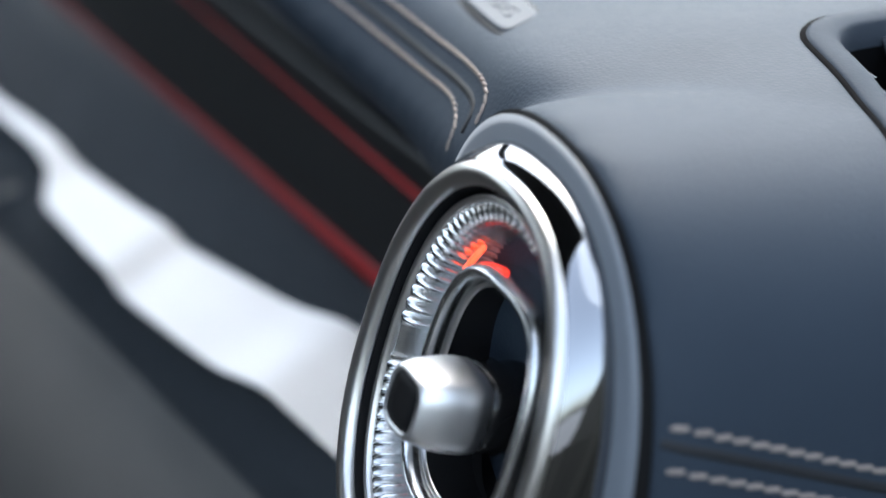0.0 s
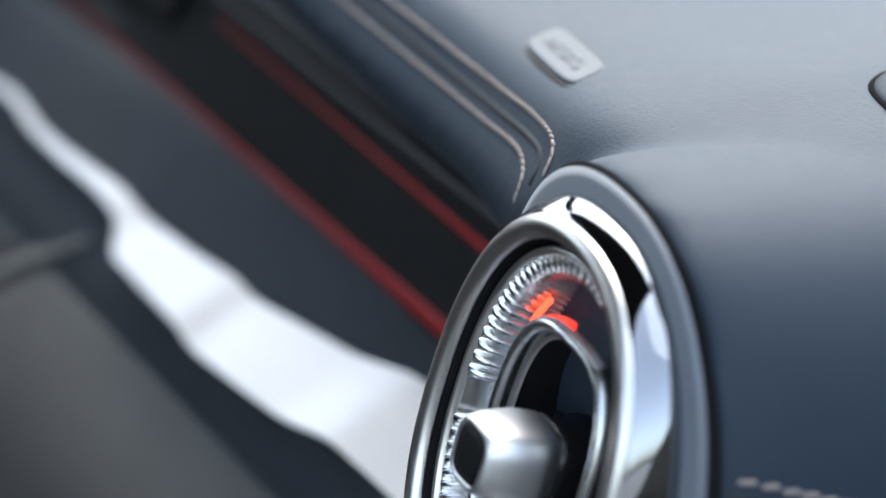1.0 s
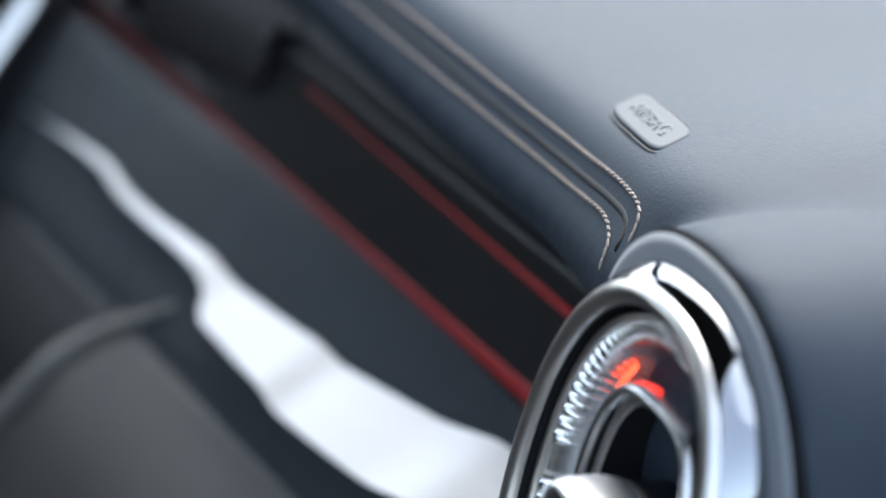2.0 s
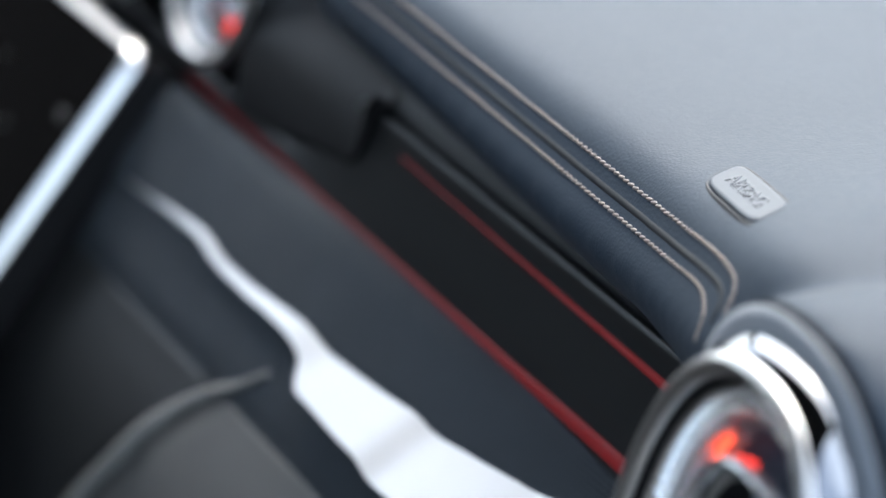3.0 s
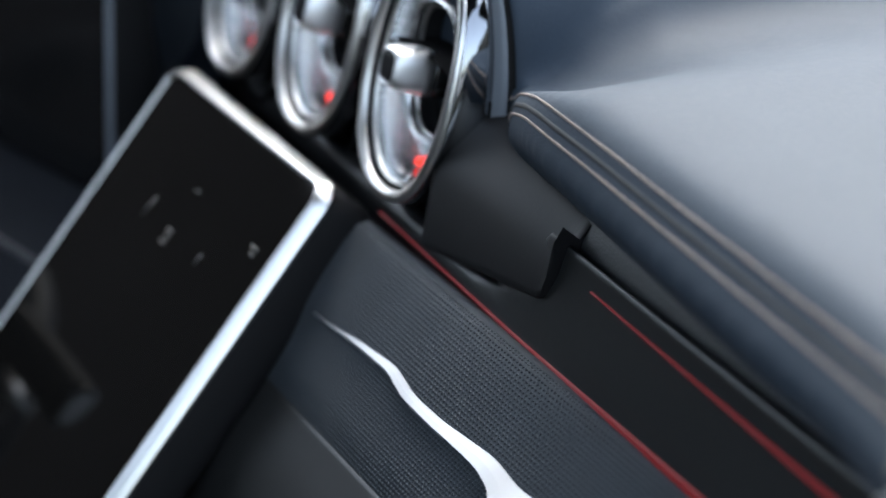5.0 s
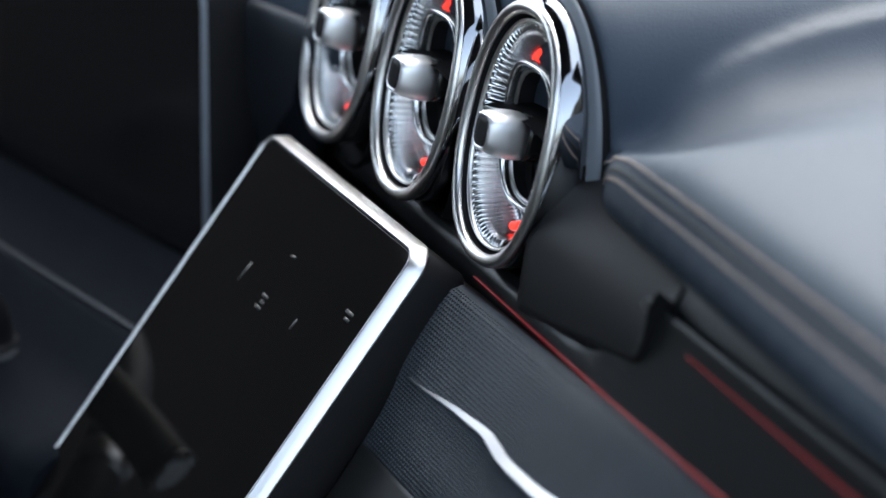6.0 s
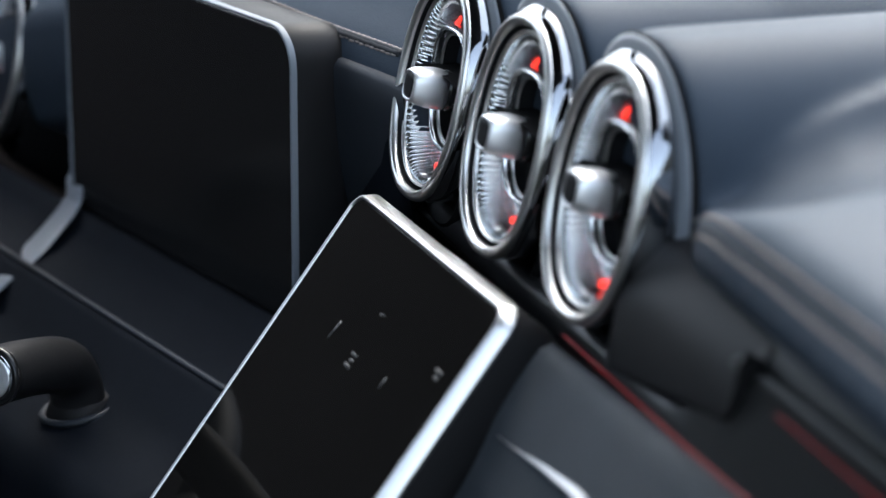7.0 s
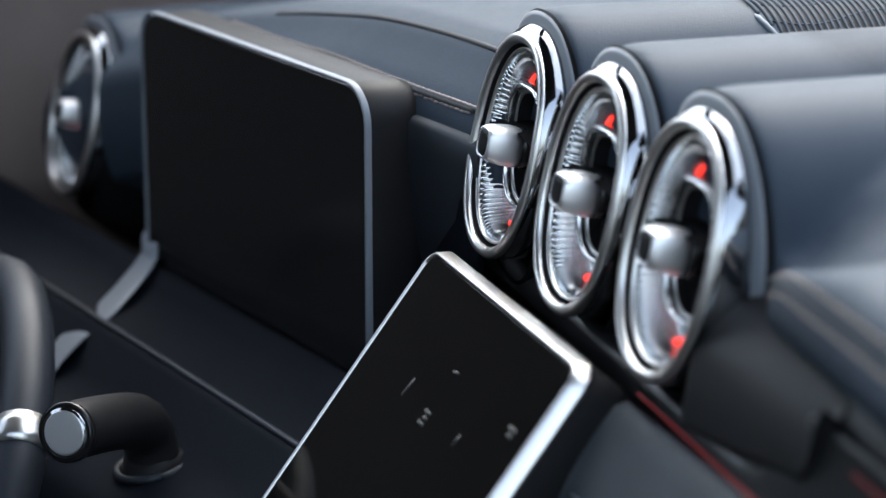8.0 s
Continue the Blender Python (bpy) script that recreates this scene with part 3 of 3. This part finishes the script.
bm = thick_sweep(TRIMLINE, -0.11, 0.68, 0.0)
for v in bm.verts:
    v.co = lifted(*v.co)
part("trim_panel", bm, WEAVE, dash, "dark woven-look trim panel")
LOWER = ((-0.0385, 0.4685), (-0.0405, 0.4655), (-0.0475, 0.4550), (-0.0585, 0.4395), (-0.0715, 0.4095), (-0.0795, 0.3675), (-0.0815, 0.35), (-0.087, 0.28), (-0.07, 0.18))
for name, mat, words in (("lower_panel", WARM, "dark warm-grey glovebox lid"), ("lower_side_panel", SATIN_BLACK, "black panel beside the glovebox lid")):
    bm = thick_sweep(LOWER, 0.0, 1.0, 0.0)
    for v in bm.verts:
        joint = float(np.interp(v.co.z, (0.18, 0.34, 0.395, 0.44, 0.467), (0.12, 0.145, 0.1735, 0.207, 0.236)))
        v.co.x = joint + (0.70 - joint) * v.co.x if mat == WARM else -0.11 + (joint - 0.0005 + 0.11) * v.co.x
    part(name, bm, mat, dash, words)


def on_trim(s):
    """Point and outward normal at s, from 0 at the trim's upper edge to 1 at its lower one."""
    pts = [Vector((0, y, z)) for y, z in TRIMLINE]
    run = [0.0]
    for a, b in zip(pts, pts[1:]):
        run.append(run[-1] + (b - a).length)
    want = s * run[-1]
    for i in range(len(pts) - 1):
        if run[i + 1] >= want or i == len(pts) - 2:
            d = (pts[i + 1] - pts[i]).normalized()
            return pts[i] + d * (want - run[i]), Vector((0, -abs(d.z), abs(d.y)))


def sheen_ledge():
    """A tipped bright ledge standing in for the trim's reflection; it widens in steps towards the passenger's door."""
    rings = []
    upper = ((0.0, 0.56), (0.10, 0.522), (0.132, 0.48), (0.172, 0.45), (0.196, 0.49), (0.223, 0.488), (0.27, 0.452), (0.286, 0.468), (0.294, 0.478), (0.34, 0.443), (0.36, 0.418), (0.374, 0.434), (0.40, 0.395), (0.44, 0.337), (0.467, 0.258), (0.56, 0.22), (0.68, 0.2))
    reach = ((0.0, 0.0005), (0.10, 0.0008), (0.13, 0.0022), (0.17, 0.0040), (0.185, 0.0052), (0.20, 0.0045), (0.23, 0.0052), (0.26, 0.0072), (0.289, 0.0105), (0.296, 0.0195), (0.34, 0.0245), (0.3665, 0.0278), (0.411, 0.0315), (0.45, 0.034), (0.512, 0.0365), (0.68, 0.038))
    for i in range(200):
        x = 0.085 + 0.585 * i / 199
        up, out = (float(np.mean([np.interp(x + d, *zip(*t)) for d in (-0.006, -0.003, 0.0, 0.003, 0.006)])) for t in (upper, reach))
        p, n = on_trim(up)
        p = lifted(x, p.y, p.z)
        e = p + Vector((0, -0.87, -0.49)) * out
        foot = next((on_trim(k / 60)[0] for k in range(61) if on_trim(k / 60)[0].z < e.z - 0.003), on_trim(1.0)[0])
        rings.append([p - n * 0.0006, p + n * 0.0008, p.lerp(e, 0.5) + n * 0.0008, e + n * 0.0006, e + Vector((0, 0.0003, -0.0008)), Vector((x, foot.y + 0.001, foot.z))])
    return loft(rings, closed=False)


part("sheen_ledge", sheen_ledge(), SHEEN, dash, "bright ledge in place of the reflection along the trim", smooth=False)

# central display
screen = thing("centre_display", "black tablet-like centre display with silver edge", "display")
LEAN = 36.5
SC = pose(-0.029, -0.0137, 0.5565) @ pose(0, 0, 0, -LEAN)
SW, SH = 0.221, 0.250


def slab(outline, rows):
    return loft([[SC @ Vector((u * k, d, w * k - SH / 2)) for u, w in outline] for k, d in rows], (True, True))


def sheet(w, h, r, rows, m, caps=(True, True)):
    return loft([[m @ Vector((u, d, v)) for u, v in rounded_sheet(w - 2 * i, h - 2 * i, max(0.001, r - i))] for i, d in rows], caps)


SM = SC @ Matrix.Translation((-0.006, 0, -SH / 2 + 0.0035))
part("housing", sheet(SW - 0.003, SH - 0.003, 0.0125, ((0.004, 0.034), (0.0005, 0.030), (0, 0.024), (0, 0.006), (0.001, 0.0045)), SM), BLACK, screen, "black plastic housing")
part("edge", sheet(SW, SH, 0.014, ((0.001, 0.0078), (0, 0.0068), (0.0002, 0.0060), (0.0042, 0.0002), (0.0048, -0.0002), (0.0056, 0.0), (0.0061, 0.0012), (0.0062, 0.004)), SM, (False, False)), SATIN, screen, "satin silver edge")
glass = part("glass", sheet(SW - 0.0124, SH - 0.0124, 0.0085, ((0, 0.004), (0, 0.0012), (0.0006, 0.0008)), SM), GLASS, screen, "black glossy glass")
part("stand", bar((0.12, 0.05, 0.2), (0, 0.055, -0.17), 0.012, m=SC), BLACK, screen)
for u, w, a, b, r in ((-0.0407, -0.062, 0.0016, 0.011, 12), (-0.004, -0.0404, 0.0066, 0.0011, -8), (0.038, -0.0639, 0.0016, 0.006, 12)):
    part("icon", bar((a, 0.0003, b), (0, 0, 0), m=SC @ pose(u, 0.0007, w, 0, r, 0)), ICON, glass)
for u, w, wide in ((-0.0051, -0.0639, (0.008, 0.005, 0.008)), (0.0794, -0.0418, (0.009, 0.006))):
    bm = bmesh.new()
    for k, a in enumerate(wide):
        bar((a, 0.0003, 0.0018), (0.001 * (k % 2), 0, -0.0032 * k), m=SC @ pose(u, 0.0007, w), bm=bm)
    part("icon", bm, ICON, glass)

# driver display
drive = thing("driver_display", "wide black driver display with thin silver edge", "display")
DM = pose(-0.375, -0.058, 0.510, 0, 0, 12.5)
part("housing", sheet(0.30, 0.228, 0.022, ((0.010, 0.042), (0.003, 0.038), (0.0, 0.030), (0, 0.006), (0.002, 0.0025)), DM), BLACK, drive, "black plastic housing")
part("edge", sheet(0.302, 0.230, 0.023, ((0, 0.004), (0, 0.0006), (0.0006, -0.0002), (0.0013, 0.0), (0.0016, 0.002)), DM, (False, False)), SATIN_GREY, drive, "thin silver edge")
part("glass", sheet(0.2964, 0.2244, 0.020, ((0, 0.003), (0, 0.0012), (0.0005, 0.0009)), DM), DIAL_GLASS, drive, "black glossy glass")
part("foot", bar((0.2, 0.06, 0.10), (0, 0.05, -0.07), 0.01, m=DM), BLACK, drive)

# lower driver dashboard, column and stalk
part("driver_panel", thick_sweep(((0.096, 0.458), (0.088, 0.450), (0.07, 0.443), (0.046, 0.4385), (0.040, 0.4395), (0.034, 0.436), (0.022, 0.414), (0.0, 0.404), (-0.03, 0.394), (-0.04, 0.386), (-0.046, 0.37), (-0.03, 0.2)), -0.80, -0.13, -0.22), SHINY, dash, "glossy dark panel below the driver display")
part("panel_ledge", tube(curve_points([(-0.70, -0.191, 0.4395), (-0.46, -0.138, 0.4395), (-0.347, -0.113, 0.4395), (-0.205, -0.082, 0.4395), (-0.14, -0.068, 0.4395)], 28), 0.0022, 8), SLATE, dash, "narrow ledge along the lower panel")
part("side_panel", sheet(0.075, 0.07, 0.010, ((0.003, 0.004), (0, 0.002), (0, -0.001), (0.0015, -0.0025), (0.006, -0.003)), pose(-0.205, 0.018, 0.538, 0, 0, 6)), SHINY, dash, "dark rounded panel beside the driver display")
stalk = thing("selector_stalk", "black selector stalk with round silver end cap", "stalk")
st = curve_points([(-0.20, -0.199, 0.455), (-0.228, -0.176, 0.448), (-0.258, -0.152, 0.437), (-0.272, -0.143, 0.425), (-0.276, -0.139, 0.408), (-0.2775, -0.138, 0.38)], 24)
part("arm", tube(st, [0.0152] + [0.0158] * 12 + [0.0155] * 11, 20), BLACK, stalk)
ax = (st[0] - st[1]).normalized()
part("collar", tube([st[0] - ax * 0.003, st[0] - ax * 0.001, st[0] + ax * 0.002, st[0] + ax * 0.003], [0.0158, 0.0165, 0.0165, 0.015], 28), GLOSS, stalk)
part("end_cap", tube([st[0] + ax * 0.0026, st[0] + ax * 0.0036, st[0] + ax * 0.0042], [0.0122, 0.0122, 0.0114], 28), KNOB, stalk, "round satin silver cap")
part("cap_ring", tube([st[0] + ax * 0.0026, st[0] + ax * 0.0036, st[0] + ax * 0.0039, st[0] + ax * 0.0036], [0.0136, 0.0136, 0.0128, 0.0124], 28, caps=False), CHROME, stalk, "bright ring round the cap")
part("boot", tube([(-0.2768, -0.138, 0.411), (-0.277, -0.138, 0.406), (-0.277, -0.138, 0.402), (-0.277, -0.138, 0.385)], [0.0165, 0.0178, 0.019, 0.0195], 28), BLACK, stalk)
ring = [(-0.277 + 0.0215 * math.cos(radians(15 * k)), -0.138 + 0.0215 * math.sin(radians(15 * k)), 0.4035 + 0.004 * math.sin(radians(15 * k))) for k in range(25)]
part("boot_ring", tube(ring, 0.0024, 8, caps=False), SLATE, stalk, "raised ring round the boot")
wheel = thing("steering_wheel", "dark leather steering wheel with silver spoke", "steering wheel")
WM = pose(-0.40, -0.258, 0.32, 68, 0, 0)
part("wheel_rim", tube([WM @ Vector((0.18 * math.cos(2 * math.pi * k / 48), 0.17 * math.sin(2 * math.pi * k / 48), 0)) for k in range(49)], 0.0155, 20), WHEEL, wheel)
part("hub", loft([[WM @ Vector((u, v, d)) for u, v in oval(a, b, 2.6, 48)] for a, b, d in ((0.05, 0.045, 0.03), (0.075, 0.062, 0.022), (0.088, 0.072, 0.0), (0.085, 0.07, -0.03), (0.07, 0.06, -0.06))], (True, True)), DARK, wheel)
part("rim_clip", tube([WM @ Vector((0.18 * math.cos(radians(a)), 0.17 * math.sin(radians(a)), 0)) for a in (41, 43, 45, 47)], [0.0158, 0.0166, 0.0166, 0.0158], 20), SATIN, wheel, "silver clip round the rim")
part("spoke", bar((0.33, 0.026, 0.012), (0, -0.012, 0.004), 0.004, m=WM), SATIN, wheel, "silver spoke")
part("column", tube([WM @ Vector((0, 0, -0.05)), WM @ Vector((0, 0, -0.16))], [0.055, 0.065], 24), DARK, wheel)

# Added strip that imitates a soft diagonal highlight on the lower panel.
gleam_path = curve_points([(-0.525, -0.088, 0.470), (-0.5083, -0.0935, 0.4600), (-0.4757, -0.1229, 0.4430), (-0.4633, -0.1512, 0.4265), (-0.455, -0.175, 0.405)], 26)
part("column_gleam", loft([[p + Vector((0.019 * math.cos(radians(30 * k)), 0.004 * math.sin(radians(30 * k)), 0.004 * math.sin(radians(30 * k)))) for k in range(12)] for p in gleam_path], (True, True)), SATIN_GREY, dash, "grey satin strip in place of a highlight beside the column")

# airbag badge
badge = thing("airbag_badge", "pale grey airbag badge set into the leather", "badge")
bc, bn = on_skin((0.5303, -0.0103, 0.6552))
bx, by = Vector((0.948, -0.30, 0.11)), Vector((-0.29, 0.93, 0.20))
bx, by = (bx - bn * bx.dot(bn)).normalized(), (by - bn * by.dot(bn)).normalized()
BM = Matrix((bx, by, bx.cross(by).normalized())).transposed().to_4x4()
BM.translation = bc + bn * 0.0002
part("plate", loft([[BM @ Vector((u, v, d)) for u, v in oval(0.0232 - i, 0.0084 - i, 5.0, 64)] for i, d in ((0, -0.001), (0, 0.0004), (0.0004, 0.0008), (0.0012, 0.001))], (True, True)), LABEL, badge)
part("recess", loft([[BM @ Vector((u, v, d)) for u, v in oval(0.0232 + i, 0.0084 + i, 5.0, 64)] for i, d in ((0.0, -0.001), (0.0002, -0.0003), (0.0008, 0.0001), (0.0013, 0.0), (0.0018, -0.002))]), PIPING, badge, "dark joint round the badge")
text = bpy.data.curves.new("lettering", "FONT")
text.body, text.align_x, text.align_y, text.size, text.extrude = "AIRBAG", "CENTER", "CENTER", 0.0088, 0.0002
made = new("made", text)
letters = bpy.data.meshes.new_from_object(made.evaluated_get(bpy.context.evaluated_depsgraph_get()))
bpy.data.objects.remove(made)
letters.materials.clear()
letters.materials.append(MARK)
lt = new("lettering", letters)
lt.parent = badge
letters.transform(BM @ pose(0, 0, 0.0011))

# side window outlet
outlet = thing("window_outlet", "grey framed window demister outlet in the dashboard", "air vent")
OM = Matrix(((0.951, 0.0, 0.0, 0.6455), (-0.309, 1.0, 0.0, 0.0645), (0.0, 0.0, 1.0, 0.0), (0.0, 0.0, 0.0, 1.0)))


def outlet_edge(w, h, r):
    """A rounded outline with points along its sides too."""
    pts = rounded_sheet(w, h, r, 6)
    out = []
    for a, b in zip(pts, pts[1:] + pts[:1]):
        n = max(1, int(math.dist(a, b) / 0.004))
        out += [(a[0] + (b[0] - a[0]) * k / n, a[1] + (b[1] - a[1]) * k / n) for k in range(n)]
    return out


def on_rim(w, h, r, grow, d):
    """The outlet's outline, grown by grow, laid on the leather and raised by d."""
    return [on_top((u * (1 + 2 * grow / w), v * (1 + 2 * grow / h)), d) for u, v in outlet_edge(w, h, r)]


def on_top(p, d):
    """The point p, set on the leather from above and raised by d."""
    q = OM @ Vector((p[0], p[1], 0))
    hit = SKIN.ray_cast(Vector((q.x, q.y, 0.9)), Vector((0, 0, -1)))
    return hit[0] + hit[1] * d if hit[0] else Vector((q.x, q.y, 0.6))


part("frame", loft([on_rim(0.088, 0.095, 0.014, -i, d) for i, d in ((0, -0.002), (0.0002, 0.0008), (0.0012, 0.0016), (0.0050, 0.0018), (0.0072, 0.0014), (0.0086, 0.0007), (0.0093, -0.006))]), FRAME, outlet, "grey grained frame")
part("joint", loft([on_rim(0.088, 0.095, 0.014, i, d) for i, d in ((-0.0006, 0.0004), (0.0, 0.0008), (0.0009, 0.0006), (0.0013, 0.0001))]), MATT, outlet, "dark joint round the frame")
bm = bmesh.new()
bm.from_mesh(cover.data)
inside = OM.inverted()
hole = [f for f in bm.faces if f.calc_center_median().z > 0.62 and abs((inside @ f.calc_center_median()).x) < 0.0352 and abs((inside @ f.calc_center_median()).y) < 0.0388]
bmesh.ops.delete(bm, geom=hole, context="FACES")
bm.to_mesh(cover.data)
bm.free()
part("shaft", loft([on_rim(0.088, 0.095, 0.014, i, d) for i, d in ((-0.0085, -0.0020), (-0.0088, -0.005), (-0.0095, -0.02), (-0.011, -0.034))], (False, True)), MATT, outlet, "dark opening")
for v in (-0.018, 0.012):
    part("slat", loft([[on_top((-0.035 + 0.07 * k / 20, v + dv), d) for dv, d in ((-0.001, -0.004), (0.0015, -0.0035), (0.010, -0.018), (0.0075, -0.0185))] for k in range(21)], (True, True)), SATIN_GREY, outlet)

# speaker grille on the dashboard
grille = thing("speaker_grille", "grey slotted speaker grille on the dashboard top", "speaker grille")
def drop(x, y, up=0.0):
    hit = SKIN.ray_cast(Vector((x, y, 0.8)), Vector((0, 0, -1)))
    return hit[0] + hit[1] * up


def grille_edge(y, grow=0.0):
    """Left and right end of the grille at depth y."""
    f = max(0.0, 1 - (y - 0.150 + grow) / 0.016)
    return -0.181 - grow + 0.03 * f * f, -0.094 + grow - 0.03 * f * f


for i in range(38):
    y = 0.1535 + i * 0.0037
    x0, x1 = grille_edge(y)
    rings = []
    for k in range(24):
        p = drop(x0 + (x1 - x0) * k / 23, y)
        rings.append([p + Vector(q) for q in ((0, -0.0010, -0.001), (0, -0.0008, 0.0012), (0, 0.0008, 0.0012), (0, 0.0010, -0.001))])
    part("slat", loft(rings, (True, True)), FRAME, grille)
for k in range(5):
    x = -0.168 + 0.0155 * k
    part("rib", tube([drop(x + 0.004 * math.sin(j * 0.9), 0.158 + 0.0125 * j, 0.0004) for j in range(11)], 0.0006, 6), FRAME, grille)
rows = [[drop(x0 + (x1 - x0) * k / 19, y, 0.0004) for k in range(20)] for y in [0.151 + 0.0096 * i for i in range(16)] for x0, x1 in (grille_edge(y),)]
part("mesh_backing", loft(rows, closed=False), BLACK, grille)
ys = [0.300 - 0.148 * math.sin(radians(90 * k / 20)) for k in range(21)]
border = [(grille_edge(y, 0.002)[0], y) for y in ys] + [(grille_edge(y, 0.002)[1], y) for y in reversed(ys)]
part("frame", tube([drop(x, y, 0.0004) for x, y in border], 0.0016, 8), SATIN_GREY, grille, "grey rounded frame")
verts, faces = [], []
for j in range(40):
    for i in range(36):
        x, y = -0.068 + 0.0022 * (i + 0.5 * (j % 2)), 0.135 + 0.0024 * j
        if (x + 0.029) ** 2 / 0.04 ** 2 + (0.045 * max(0, 1 - j / 10)) ** 2 / 0.04 ** 2 > 1:
            continue
        p, o = drop(x, y, 0.0002), len(verts)
        verts += [p + Vector((0.00055 * math.cos(radians(60 * k)), 0.00055 * math.sin(radians(60 * k)), 0)) for k in range(6)]
        faces.append(tuple(range(o, o + 6)))
me = bpy.data.meshes.new("perforation")
me.from_pydata(verts, [], faces)
me.materials.append(BLACK)
holes = tagged(new("perforation", me), "fine round holes in the grey leather", kind="stuff")
holes.parent = dash

# the glovebox lid's edge, with its lit arc put into a paler colour
strip = curve_points([(0.262, -0.0300, 0.4860), (0.2483, -0.0346, 0.4756), (0.2325, -0.0400, 0.4662), (0.2190, -0.0475, 0.4550), (0.2069, -0.0578, 0.4405), (0.1932, -0.0669, 0.4202), (0.1734, -0.0742, 0.3955), (0.15, -0.080, 0.362)], 60)
part("lid_edge", tube([p + Vector((0, -0.0004, 0.0002)) for p in strip], [0.0012 + 0.0028 * min(1.0, i / 25) for i in range(60)], 12), PALE, dash, "rounded edge of the glovebox lid, paler for its highlight")

# woven relief on the trim
verts, faces = [], []
TOTAL = 0.0860
for j in range(2, 50):
    s = j * 0.0018 / TOTAL
    if s > 0.97:
        break
    p0, n0 = on_trim(s)
    pa, _ = on_trim(max(0, s - 0.00086 / TOTAL))
    pb, _ = on_trim(min(1, s + 0.00086 / TOTAL))
    for i in range(200):
        x = -0.08 + 0.0028 * (i + 0.5 * (j % 2))
        o = len(verts)
        verts += [(x - 0.00132, *p0.yz), (x, *pa.yz), (x + 0.00132, *p0.yz), (x, *pb.yz)]
        top = p0 + n0 * 0.0004 * min(1.0, 0.1 + (0.97 - s) / 0.2)
        verts += [(x - 0.0007, *top.yz), (x, *(top + (pa - p0) * 0.5).yz), (x + 0.0007, *top.yz), (x, *(top + (pb - p0) * 0.5).yz)]
        faces += [(o, o + 1, o + 5, o + 4), (o + 1, o + 2, o + 6, o + 5), (o + 2, o + 3, o + 7, o + 6), (o + 3, o, o + 4, o + 7), (o + 4, o + 5, o + 6, o + 7)]
me = bpy.data.meshes.new("weave")
verts = [lifted(*v) for v in verts]
me.from_pydata(verts, [], faces)
me.materials.append(WEAVE)
weave = tagged(new("weave", me), "fine woven relief of the dark trim", kind="stuff")
weave.parent = dash
